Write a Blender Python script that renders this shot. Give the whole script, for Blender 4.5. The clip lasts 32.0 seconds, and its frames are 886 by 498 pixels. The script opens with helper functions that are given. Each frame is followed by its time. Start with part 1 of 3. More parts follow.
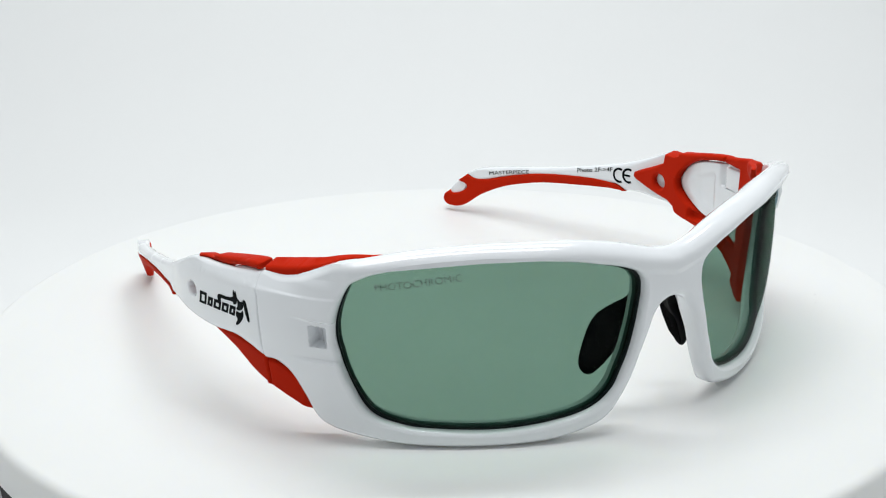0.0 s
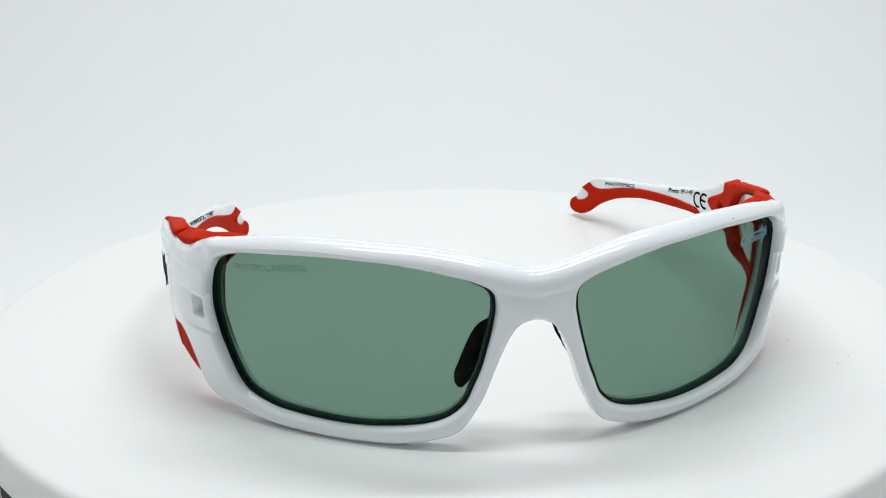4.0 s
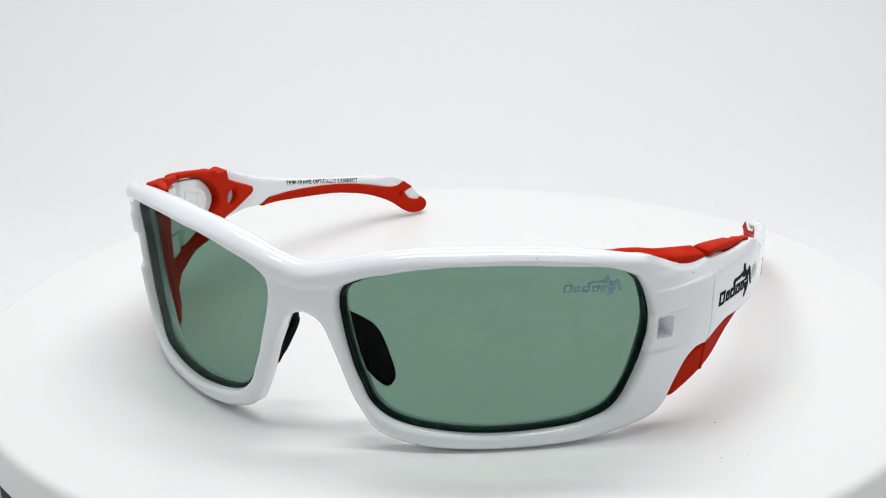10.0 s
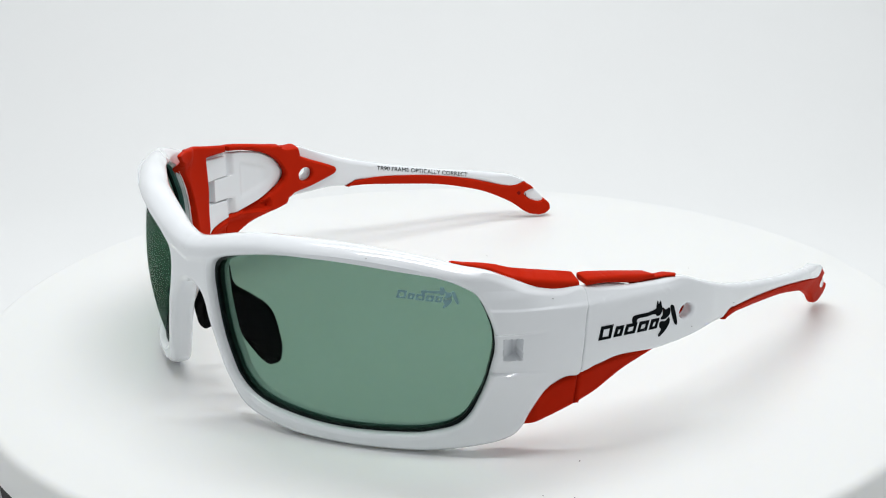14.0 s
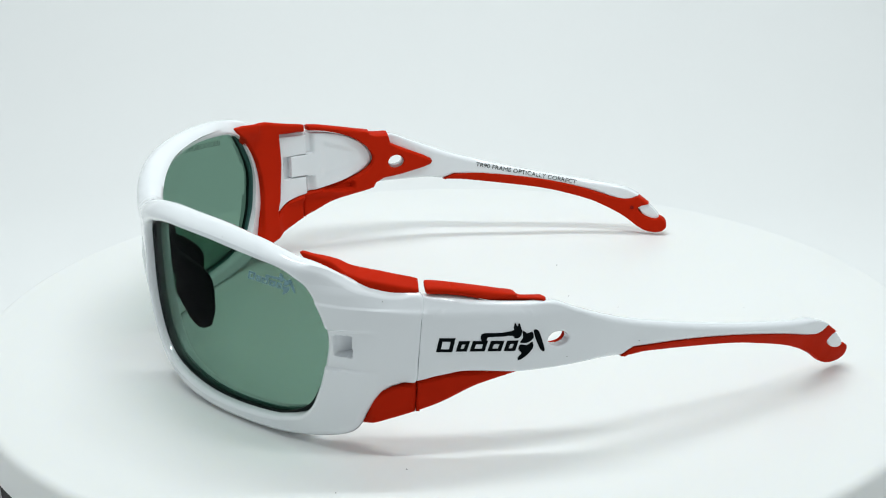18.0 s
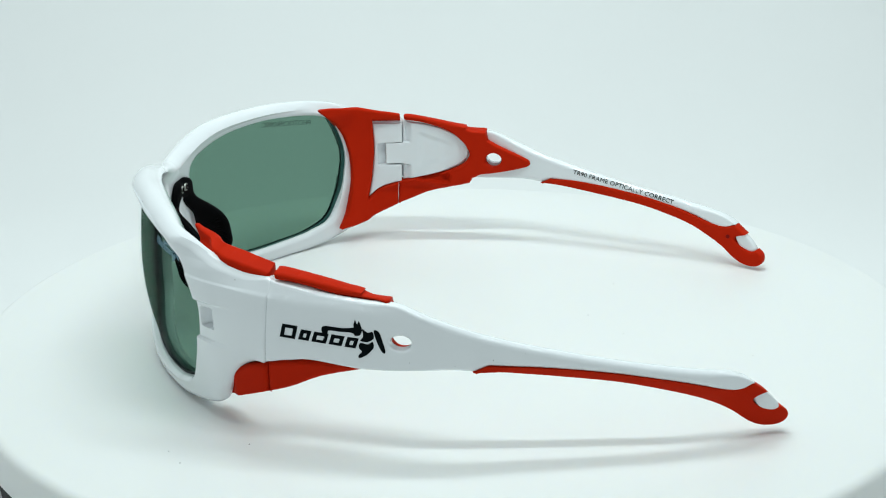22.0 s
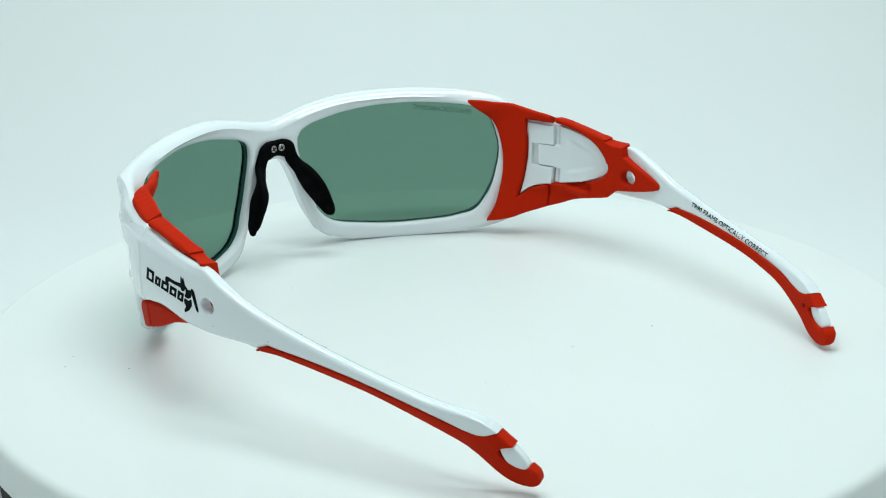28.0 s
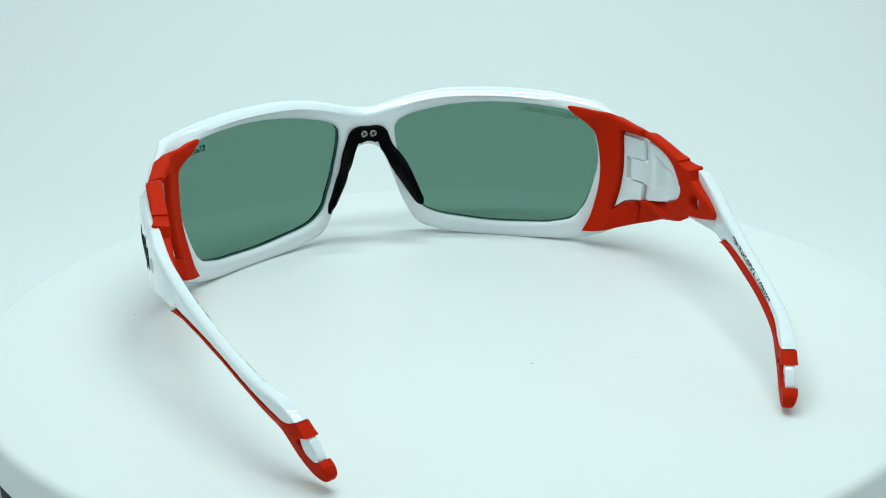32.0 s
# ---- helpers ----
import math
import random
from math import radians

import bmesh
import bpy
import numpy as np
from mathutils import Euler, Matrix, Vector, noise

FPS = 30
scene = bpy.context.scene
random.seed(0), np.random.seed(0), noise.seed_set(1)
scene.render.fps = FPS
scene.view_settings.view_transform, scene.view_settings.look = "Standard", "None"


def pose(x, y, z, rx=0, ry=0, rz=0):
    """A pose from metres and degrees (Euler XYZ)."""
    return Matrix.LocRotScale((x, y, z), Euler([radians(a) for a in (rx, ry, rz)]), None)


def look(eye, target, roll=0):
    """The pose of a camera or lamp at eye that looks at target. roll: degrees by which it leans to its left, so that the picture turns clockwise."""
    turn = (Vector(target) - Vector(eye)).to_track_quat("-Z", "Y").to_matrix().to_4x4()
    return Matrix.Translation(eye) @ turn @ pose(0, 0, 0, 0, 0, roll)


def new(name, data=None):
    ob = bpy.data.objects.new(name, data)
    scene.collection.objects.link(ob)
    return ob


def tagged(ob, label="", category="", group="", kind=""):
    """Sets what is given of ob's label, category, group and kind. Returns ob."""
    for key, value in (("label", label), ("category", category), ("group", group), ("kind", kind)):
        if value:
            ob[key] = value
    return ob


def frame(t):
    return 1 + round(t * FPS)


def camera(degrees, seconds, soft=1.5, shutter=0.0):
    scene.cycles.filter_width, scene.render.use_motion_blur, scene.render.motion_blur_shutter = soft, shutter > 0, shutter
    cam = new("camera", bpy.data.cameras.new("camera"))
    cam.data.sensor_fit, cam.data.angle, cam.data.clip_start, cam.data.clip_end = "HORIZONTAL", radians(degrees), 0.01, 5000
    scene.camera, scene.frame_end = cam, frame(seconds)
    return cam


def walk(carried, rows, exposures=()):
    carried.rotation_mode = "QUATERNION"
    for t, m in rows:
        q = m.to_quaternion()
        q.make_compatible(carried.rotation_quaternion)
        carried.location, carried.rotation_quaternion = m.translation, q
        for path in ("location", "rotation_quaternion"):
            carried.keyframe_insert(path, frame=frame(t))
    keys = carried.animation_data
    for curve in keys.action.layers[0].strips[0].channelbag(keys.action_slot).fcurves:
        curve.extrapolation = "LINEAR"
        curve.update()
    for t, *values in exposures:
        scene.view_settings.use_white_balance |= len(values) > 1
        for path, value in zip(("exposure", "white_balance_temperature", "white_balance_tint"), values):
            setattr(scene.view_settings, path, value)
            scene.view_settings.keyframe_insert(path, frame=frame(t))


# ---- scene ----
# ---- camera and its place ----
A0, RATE = 35.764, -6.1316            # the turn of the glasses at the start, degrees, and degrees a second
cam = camera(34.45, 32.0, soft=1.1)
EYE = (0.0, -0.335, 0.13122)
walk(cam, [(0.0, look(EYE, (-0.001371, -0.176426, 0.077269), -0.487)), (32.0, look(EYE, (-0.001371, -0.176426, 0.077269), -0.487))],
     [(0.0, 0.0, 6467, 9), (3.0, -0.04, 6420, 8), (6.0, -0.08, 6540, 11), (9.0, -0.06, 6560, 12), (11.0, 0.0, 6560, 12), (14.0, 0.0, 6500, 10), (17.0, -0.03, 6360, 6),
      (20.0, -0.06, 6210, 1), (25.0, -0.1, 6030, -6), (28.0, -0.1, 5945, -8), (30.0, -0.1, 5860, -10), (32.0, -0.12, 5780, -12)])

# ---- world and lights ----
world = bpy.data.worlds.new("world")
scene.world = world
world.use_nodes = True
world.node_tree.nodes["Background"].inputs[0].default_value = (0.96, 0.98, 1.0, 1)
world.node_tree.nodes["Background"].inputs[1].default_value = 0.36


def strip_lamp(x, y, z, sx, sy, power, target):
    data = bpy.data.lights.new("led_strip_light", "AREA")
    data.shape, data.size, data.size_y, data.energy = "RECTANGLE", sx, sy, power
    data.color = (0.975, 0.99, 1.0)
    ob = new("led_strip_light", data)
    ob.matrix_world = look((x, y, z), target)
    return ob


strip_lamp(0, 0.10, 0.46, 0.40, 0.026, 1.02, (0, 0.02, 0))
strip_lamp(0, -0.12, 0.46, 0.40, 0.026, 1.02, (0, 0.0, 0))


# ---- materials ----
def material(name, color, rough=0.5, spec=0.5, metal=0.0, coat=0.0, grain=0.0, size=400.0, vary=0.0, sub=0.0, wear=60.0):
    m = bpy.data.materials.new(name)
    m.use_nodes = True
    nt = m.node_tree
    b = nt.nodes["Principled BSDF"]
    b.inputs["Base Color"].default_value = (*color, 1)
    b.inputs["Roughness"].default_value = rough
    b.inputs["Metallic"].default_value = metal
    b.inputs["Specular IOR Level"].default_value = spec
    b.inputs["Coat Weight"].default_value = coat
    b.inputs["Coat Roughness"].default_value = 0.03
    if sub:
        b.inputs["Subsurface Weight"].default_value = sub
        b.inputs["Subsurface Radius"].default_value = (1.0, 0.95, 0.8)
        b.inputs["Subsurface Scale"].default_value = 0.003
    tc = nt.nodes.new("ShaderNodeTexCoord")
    if vary:
        n = nt.nodes.new("ShaderNodeTexNoise")
        n.inputs["Scale"].default_value, n.inputs["Detail"].default_value = wear, 6
        nt.links.new(tc.outputs["Object"], n.inputs["Vector"])
        mix = nt.nodes.new("ShaderNodeMix")
        mix.data_type = "RGBA"
        mix.inputs["A"].default_value = (*[c * (1 - vary) for c in color], 1)
        mix.inputs["B"].default_value = (*[min(1, c * (1 + vary)) for c in color], 1)
        nt.links.new(n.outputs["Fac"], mix.inputs["Factor"])
        nt.links.new(mix.outputs["Result"], b.inputs["Base Color"])
        mr = nt.nodes.new("ShaderNodeMapRange")
        mr.inputs["To Min"].default_value, mr.inputs["To Max"].default_value = rough * 0.85, min(1, rough * 1.15)
        nt.links.new(n.outputs["Fac"], mr.inputs["Value"])
        nt.links.new(mr.outputs["Result"], b.inputs["Roughness"])
    if grain:
        g = nt.nodes.new("ShaderNodeTexNoise")
        g.inputs["Scale"].default_value, g.inputs["Detail"].default_value = size, 3
        nt.links.new(tc.outputs["Object"], g.inputs["Vector"])
        bump = nt.nodes.new("ShaderNodeBump")
        bump.inputs["Strength"].default_value, bump.inputs["Distance"].default_value = grain, 0.0002
        nt.links.new(g.outputs["Fac"], bump.inputs["Height"])
        nt.links.new(bump.outputs["Normal"], b.inputs["Normal"])
    return m


WHITE = material("white_plastic", (0.83, 0.855, 0.88), 0.12, coat=0.8, vary=0.015, wear=90)
RED = material("red_rubber", (0.48, 0.017, 0.003), 0.55, 0.03, grain=0.12, size=5000, vary=0.05, wear=200)
BLACK = material("black_rubber", (0.002, 0.002, 0.0024), 0.7, 0.04, grain=0.1, size=4000, vary=0.1, wear=200)
INK = material("dark_ink", (0.002, 0.004, 0.005), 0.6, 0.04, vary=0.05)
WALL = material("green_lens_wall", (0.035, 0.095, 0.085), 0.35, 0.2, vary=0.1)
# near-black colour stands in for the shade in the gap round each lens
GAP_SHADE = material("gap_shade_black", (0.002, 0.006, 0.006), 0.4, 0.12, vary=0.1)
STEEL = material("screw_steel", (0.45, 0.45, 0.42), 0.35, metal=1.0, vary=0.05, wear=900)
PLATTER = material("platter_plastic", (0.80, 0.81, 0.80), 0.42, sub=0.25, vary=0.012, wear=25, grain=0.03, size=900)
PAPER = material("backdrop_paper", (0.82, 0.83, 0.83), 0.9, vary=0.012, wear=9, grain=0.03, size=300)
# darker copy of the red rubber, with a recess's shade in its colour
SHADED_RED = material("shaded_rubber", (0.2, 0.006, 0.003), 0.7, 0.1, vary=0.1)
BASE = material("black_base_plastic", (0.008, 0.009, 0.010), 0.6, 0.15, vary=0.1)
DUST = material("dust", (0.16, 0.16, 0.16), 0.9)


def lens_glass(name, tint, gloss, most):
    m = bpy.data.materials.new(name)
    m.use_nodes = True
    nt = m.node_tree
    nt.nodes.remove(nt.nodes["Principled BSDF"])
    tr = nt.nodes.new("ShaderNodeBsdfTransparent")
    tr.inputs["Color"].default_value = (*tint, 1)
    gl = nt.nodes.new("ShaderNodeBsdfGlossy")
    gl.inputs["Roughness"].default_value = 0.03
    fr = nt.nodes.new("ShaderNodeMapRange")
    lw = nt.nodes.new("ShaderNodeLayerWeight")
    lw.inputs["Blend"].default_value = 0.5
    power = nt.nodes.new("ShaderNodeMath")
    power.operation, power.inputs[1].default_value = "POWER", 6.0
    nt.links.new(lw.outputs["Facing"], power.inputs[0])
    fr.inputs["To Min"].default_value, fr.inputs["To Max"].default_value = gloss, most
    nt.links.new(power.outputs[0], fr.inputs["Value"])
    mix = nt.nodes.new("ShaderNodeMixShader")
    nt.links.new(fr.outputs[0], mix.inputs[0])
    nt.links.new(tr.outputs[0], mix.inputs[1])
    nt.links.new(gl.outputs[0], mix.inputs[2])
    nt.links.new(mix.outputs[0], nt.nodes["Material Output"].inputs["Surface"])
    return m


def etched(name, color, cover):
    m = bpy.data.materials.new(name)
    m.use_nodes = True
    b = m.node_tree.nodes["Principled BSDF"]
    b.inputs["Base Color"].default_value = (*color, 1)
    b.inputs["Roughness"].default_value = 0.6
    b.inputs["Alpha"].default_value = cover
    return m


LENS = lens_glass("coated_lens_front", (0.98, 0.985, 0.985), 0.004, 0.14)
TINT = lens_glass("tinted_lens_body", (0.165, 0.273, 0.213), 0.002, 0.03)
ETCH_BLUE = etched("pale_blue_etching", (0.20, 0.36, 0.46), 0.5)
ETCH_GREY = etched("grey_etching", (0.10, 0.13, 0.12), 0.42)

# ---- the curved shell that all parts of the glasses follow (millimetres) ----
# the outer line seen from above, from the middle of the bridge to the end of a temple
PLAN = [(0, -75.8), (15, -74.5), (30.5, -69.6), (44.5, -61.6), (57.5, -51.2), (63.9, -44.5), (67.0, -39.4), (69.5, -33.0), (71.2, -26), (72, -15),
        (72.4, -5), (72.2, 3), (71.5, 10), (70.2, 16), (68.2, 26), (61.4, 54.5), (57.4, 65), (54, 73), (51, 79.5), (49, 83.5)]


def spline(points, n, closed=False):
    p = np.array(points, float)
    k = len(p)
    if closed:
        p = np.vstack([p[-1], p, p[0], p[1]])
    else:
        p = np.vstack([2 * p[0] - p[1], p, 2 * p[-1] - p[-2]])
    out = []
    for i in range(1, k + (1 if closed else 0)):
        a, b, c, d = p[i - 1:i + 3]
        for t in np.arange(n) / n:
            out.append(0.5 * (2 * b + (c - a) * t + (2 * a - 5 * b + 4 * c - d) * t * t + (3 * b - a - 3 * c + d) * t ** 3))
    if not closed:
        out.append(p[-2])
    return np.array(out)


CURVE = spline([(-15, -74.5)] + PLAN, 40)[40:]
ARC = np.r_[0, np.cumsum(np.hypot(*np.diff(CURVE, axis=0).T))]


def eased(x, y, spread, mirror=0):
    """The values y over the lengths x, evened out over a spread in millimetres. mirror: 1 or -1 to carry them on, even or odd, before the start."""
    even = np.arange(0, x[-1] + 0.25, 0.25)
    v = np.interp(even, x, y)
    k = int(4 * spread / 0.25)
    before = mirror * v[k:0:-1] if mirror else np.full(k, v[0])
    ext = np.r_[before, v, 2 * v[-1] - v[-2:-k - 2:-1]]
    w = np.exp(-0.5 * (np.arange(-k, k + 1) * 0.25 / spread) ** 2)
    return np.interp(x, even, np.convolve(ext, w / w.sum(), "valid"))


CURVE = np.stack([eased(ARC, CURVE[:, 0], 1.6, -1), eased(ARC, CURVE[:, 1], 1.6, 1)], 1)
TANGENT = np.gradient(CURVE, axis=0)
TANGENT /= np.linalg.norm(TANGENT, axis=1)[:, None]
TANGENT[0] = (1, 0)
# how far the flank leans out above and below its middle
LEAN_UP = eased(ARC, np.interp(ARC, [40, 56, 66, 74, 84], [0, 0.05, 0.11, 0.11, 0]), 3.0)
LEAN_LOW = eased(ARC, np.interp(ARC, [58, 70, 82, 93, 104, 116], [0, 0.12, 0.12, 0.1, 0.06, 0]), 3.0)


def smooth(a, b, v):
    t = np.clip((v - a) / (b - a), 0, 1)
    return t * t * (3 - 2 * t)


def shell(s, z, d, side=1):
    """The place, in metres, at the length s along the plan line, the height z and d outside the shell."""
    x, y = np.interp(s, ARC, CURVE[:, 0]), np.interp(s, ARC, CURVE[:, 1])
    tx, ty = np.interp(s, ARC, TANGENT[:, 0]), np.interp(s, ARC, TANGENT[:, 1])
    high = smooth(14, 26, z)
    lean = high * np.interp(s, ARC, LEAN_UP) + (1 - high) * np.interp(s, ARC, LEAN_LOW)
    k = d + lean * (z - 20) - 0.004 * np.minimum(z - 24, 0) ** 2 * (1 - smooth(53, 78, s))
    splay = 1.7 * np.clip((s - 94) / 108, 0, 1) * (side > 0)
    drop = 0.3 * np.clip((s - 120) / 82, 0, 1) ** 1.5 * (side < 0)
    return np.stack([(x + splay + ty * k) * side, y - tx * k, z + 0.4 * splay - drop], -1) * 0.001


# ---- mesh helpers ----
def mesh_object(name, verts, faces, mat, parent=None, label="", sharp=35, flat=False):
    me = bpy.data.meshes.new(name)
    me.from_pydata([tuple(v) for v in verts], [], [tuple(int(i) for i in f) for f in faces])
    bm = bmesh.new()
    bm.from_mesh(me)
    bmesh.ops.remove_doubles(bm, verts=bm.verts, dist=1e-7)
    bmesh.ops.recalc_face_normals(bm, faces=bm.faces)
    bm.to_mesh(me)
    bm.free()
    if not flat:
        me.shade_smooth()
        me.set_sharp_from_angle(angle=radians(sharp))
    me.materials.append(mat)
    ob = new(name, me)
    ob.parent = parent
    return tagged(ob, label)


def part(name, bm, mat, parent, label=""):
    me = bpy.data.meshes.new(name)
    bmesh.ops.recalc_face_normals(bm, faces=bm.faces)
    bm.to_mesh(me)
    bm.free()
    me.shade_smooth()
    me.set_sharp_from_angle(angle=radians(35))
    me.materials.append(mat)
    ob = new(name, me)
    ob.parent = parent
    return tagged(ob, label)


def circle(cs, cz, rs, rz, n=24):
    return [(cs + rs * math.cos(2 * math.pi * i / n), cz + rz * math.sin(2 * math.pi * i / n)) for i in range(n)]


def rounded(points, n=6):
    """A smooth closed outline through the points; a point given twice stays a corner."""
    pts = [np.array(p, float) for p in points]
    k, out = len(pts), []
    for i in range(k):
        a, b, c, d = pts[i - 1], pts[i], pts[(i + 1) % k], pts[(i + 2) % k]
        if np.allclose(b, c):
            continue
        a = 2 * b - c if np.allclose(a, b) else a
        d = 2 * c - b if np.allclose(c, d) else d
        for t in np.arange(n) / n:
            out.append(0.5 * (2 * b + (c - a) * t + (2 * a - 5 * b + 4 * c - d) * t * t + (3 * b - a - 3 * c + d) * t ** 3))
    return out


def sheet(outline, d0, d1, holes=(), edge=0.5, side=1, step=2.0, tilt=0.0, rise=3.5):
    """A slab on the shell with rounded rims: verts and faces. d0 and d1 are functions of s and z or numbers."""
    bm = bmesh.new()
    for loop in (outline, *holes):
        vs = [bm.verts.new((p[0], p[1], 0)) for p in loop]
        for i in range(len(vs)):
            bm.edges.new((vs[i - 1], vs[i]))
    bmesh.ops.triangle_fill(bm, use_beauty=True, edges=bm.edges[:])
    lo, hi = min(p[0] for p in outline), max(p[0] for p in outline)
    for s in np.arange(lo + step * 0.6, hi, step):
        bmesh.ops.bisect_plane(bm, geom=bm.verts[:] + bm.edges[:] + bm.faces[:], plane_co=(s, 0, 0), plane_no=(1, 0, 0), dist=1e-4)
    lo, hi = min(p[1] for p in outline), max(p[1] for p in outline)
    for z in np.arange(lo + rise * 0.7, hi, rise):
        bmesh.ops.bisect_plane(bm, geom=bm.verts[:] + bm.edges[:] + bm.faces[:], plane_co=(0, z, 0), plane_no=(0, 1, 0), dist=1e-4)
    bmesh.ops.remove_doubles(bm, verts=bm.verts, dist=0.06)
    bmesh.ops.dissolve_degenerate(bm, dist=0.01, edges=bm.edges)
    bm.verts.index_update()
    n = len(bm.verts)
    co = np.array([v.co[:2] for v in bm.verts])
    rim_edges = [e for e in bm.edges if len(e.link_faces) == 1]
    # the way into the slab at each rim vertex, from the rim edges within reach
    mids = np.array([(co[e.verts[0].index] + co[e.verts[1].index]) / 2 for e in rim_edges])
    ways, lens_ = [], []
    for e in rim_edges:
        a, b = co[e.verts[0].index], co[e.verts[1].index]
        t = (b - a) / max(np.linalg.norm(b - a), 1e-9)
        nrm = np.array([-t[1], t[0]])
        c = np.array(e.link_faces[0].calc_center_median()[:2])
        ways.append(nrm if (c - a) @ nrm > 0 else -nrm)
        lens_.append(np.linalg.norm(b - a))
    ways, lens_ = np.array(ways), np.array(lens_)
    rim = sorted({v.index for e in rim_edges for v in e.verts})
    index = {v: i for i, v in enumerate(rim)}
    into = []
    touching = {v: [] for v in rim}
    for k, e in enumerate(rim_edges):
        for v in e.verts:
            touching[v.index].append(k)
    for v in rim:
        dist = np.linalg.norm(mids - co[v], axis=1)
        w = lens_ * np.exp(-(dist / 0.45) ** 2) + 1e-9 * (dist == dist.min())
        own = ways[touching[v]].sum(0)
        w = w * (ways @ own > -0.2)
        u = (ways * w[:, None]).sum(0)
        into.append(u / max(np.linalg.norm(u), 1e-9))
    into = np.array(into)
    rim_co = co[rim]
    inner = co.copy()
    edge = edge(rim_co[:, 0], rim_co[:, 1]) if callable(edge) else np.full(len(rim), float(edge))
    inner[rim] = rim_co + into * edge[:, None]
    rim_set = set(rim)
    for v in range(n):
        if v not in rim_set:
            dist = np.linalg.norm(rim_co - co[v], axis=1)
            k = dist.argmin()
            deep = (co[v] - rim_co[k]) @ into[k]
            if dist[k] < edge[k] * 1.3 and deep < edge[k] * 1.1:
                inner[v] = co[v] + into[k] * (edge[k] * 1.1 - deep)
    m = len(rim)
    pts = np.vstack([inner, rim_co + into * edge[:, None] * 0.5, rim_co + into * edge[:, None] * 0.134, rim_co])
    drop = np.r_[np.zeros(n), edge * 0.134, edge * 0.5, edge]
    s, z = pts[:, 0], pts[:, 1]
    a = d0(s, z) if callable(d0) else d0 + 0 * s
    b = d1(s, z) if callable(d1) else d1 + 0 * s
    drop = np.minimum(drop, (a - b) * 0.45)
    total = n + 3 * m
    verts = np.vstack([shell(s, z, a - drop, side), shell(s, z - (tilt(s, z) if callable(tilt) else tilt), b + drop, side)])
    half = [[v.index for v in f.verts] for f in bm.faces]
    for e in rim_edges:
        i, j = e.verts[0].index, e.verts[1].index
        p, q = n + index[i], n + index[j]
        half += [[i, j, q, p], [p, q, q + m, p + m], [p + m, q + m, q + 2 * m, p + 2 * m]]
    faces = half + [[v + total for v in reversed(f)] for f in half]
    for e in rim_edges:
        p, q = n + 2 * m + index[e.verts[0].index], n + 2 * m + index[e.verts[1].index]
        faces.append([p, q, q + total, p + total])
    bm.free()
    return verts, faces


def ramp(*pairs):
    xs, ys = zip(*pairs)
    return lambda s, z=0: np.interp(s, xs, ys)


# ---- the setting: a white sweep and the walls of the light tent ----
def sweep_backdrop():
    prof = [(-0.62, -0.032), (0.20, -0.032)]
    r, cy, cz = 0.16, 0.20, 0.128
    prof += [(cy + r * math.sin(radians(a)), cz - r * math.cos(radians(a))) for a in range(6, 91, 6)]
    prof += [(0.36, 0.56)]
    verts, faces = [], []
    xs = np.linspace(-0.75, 0.75, 9)
    for y, z in prof:
        for x in xs:
            verts.append((x, y, z))
    k = len(xs)
    for i in range(len(prof) - 1):
        for j in range(k - 1):
            faces.append((i * k + j, i * k + j + 1, (i + 1) * k + j + 1, (i + 1) * k + j))
    ob = mesh_object("backdrop", verts, faces, PAPER)
    ob.modifiers.new("thickness", "SOLIDIFY").thickness = 0.002
    tagged(ob, "white seamless paper sweep behind the turntable", "backdrop", kind="structure")


def slab(name, x0, x1, y0, y1, z0, z1, mat):
    bm = bmesh.new()
    bmesh.ops.create_cube(bm, size=1)
    for v in bm.verts:
        v.co = ((x0 + x1) / 2 + v.co.x * (x1 - x0), (y0 + y1) / 2 + v.co.y * (y1 - y0), (z0 + z1) / 2 + v.co.z * (z1 - z0))
    ob = part(name, bm, mat, None)
    return tagged(ob, kind="structure")


sweep_backdrop()
slab("wall_west", -0.46, -0.45, -0.40, 0.36, -0.030, 0.55, PAPER)
slab("wall_east", 0.45, 0.46, -0.40, 0.36, -0.030, 0.55, PAPER)
slab("ceiling", -0.46, 0.46, -0.40, 0.36, 0.552, 0.56, PAPER)


# ---- turntable ----
def lathe(profile, n, name, mat, parent, label=""):
    verts, faces = [], []
    for r, z in profile:
        for i in range(n):
            a = 2 * math.pi * i / n
            verts.append((r * math.cos(a) * 0.001, r * math.sin(a) * 0.001, z * 0.001))
    for k in range(len(profile) - 1):
        for i in range(n):
            faces.append((k * n + i, k * n + (i + 1) % n, (k + 1) * n + (i + 1) % n, (k + 1) * n + i))
    return mesh_object(name, verts, faces, mat, parent, label, sharp=50)


turntable = tagged(new("turntable"), "round white plastic display turntable with a black base", "turntable")
rim = [(117.6 - 2.2 + 2.2 * math.sin(radians(a)), -2.2 + 2.2 * math.cos(radians(a))) for a in range(0, 91, 15)]
platter = lathe([(0.01, 0), (40, 0), (80, 0), (105, 0)] + rim + [(117.6, -9.6), (116.6, -10.9), (60, -10.9), (0.01, -10.9)], 160, "platter", PLATTER, turntable,
                "white satin plastic disc")
lathe([(0.01, -11.3), (112, -11.3), (113, -12.3), (113, -26), (110, -28.7), (0.01, -28.7)], 96, "base", BASE, turntable, "black plastic foot")


def speck(x, y, r, parent, z=0.02):
    bm = bmesh.new()
    bmesh.ops.create_icosphere(bm, subdivisions=1, radius=r * 0.001)
    for v in bm.verts:
        v.co = Vector((x * 0.001 + v.co.x * 1.6, y * 0.001 + v.co.y, z * 0.001 + v.co.z * 0.5))
    part("dust_speck", bm, DUST, parent, "tiny dark dust speck")


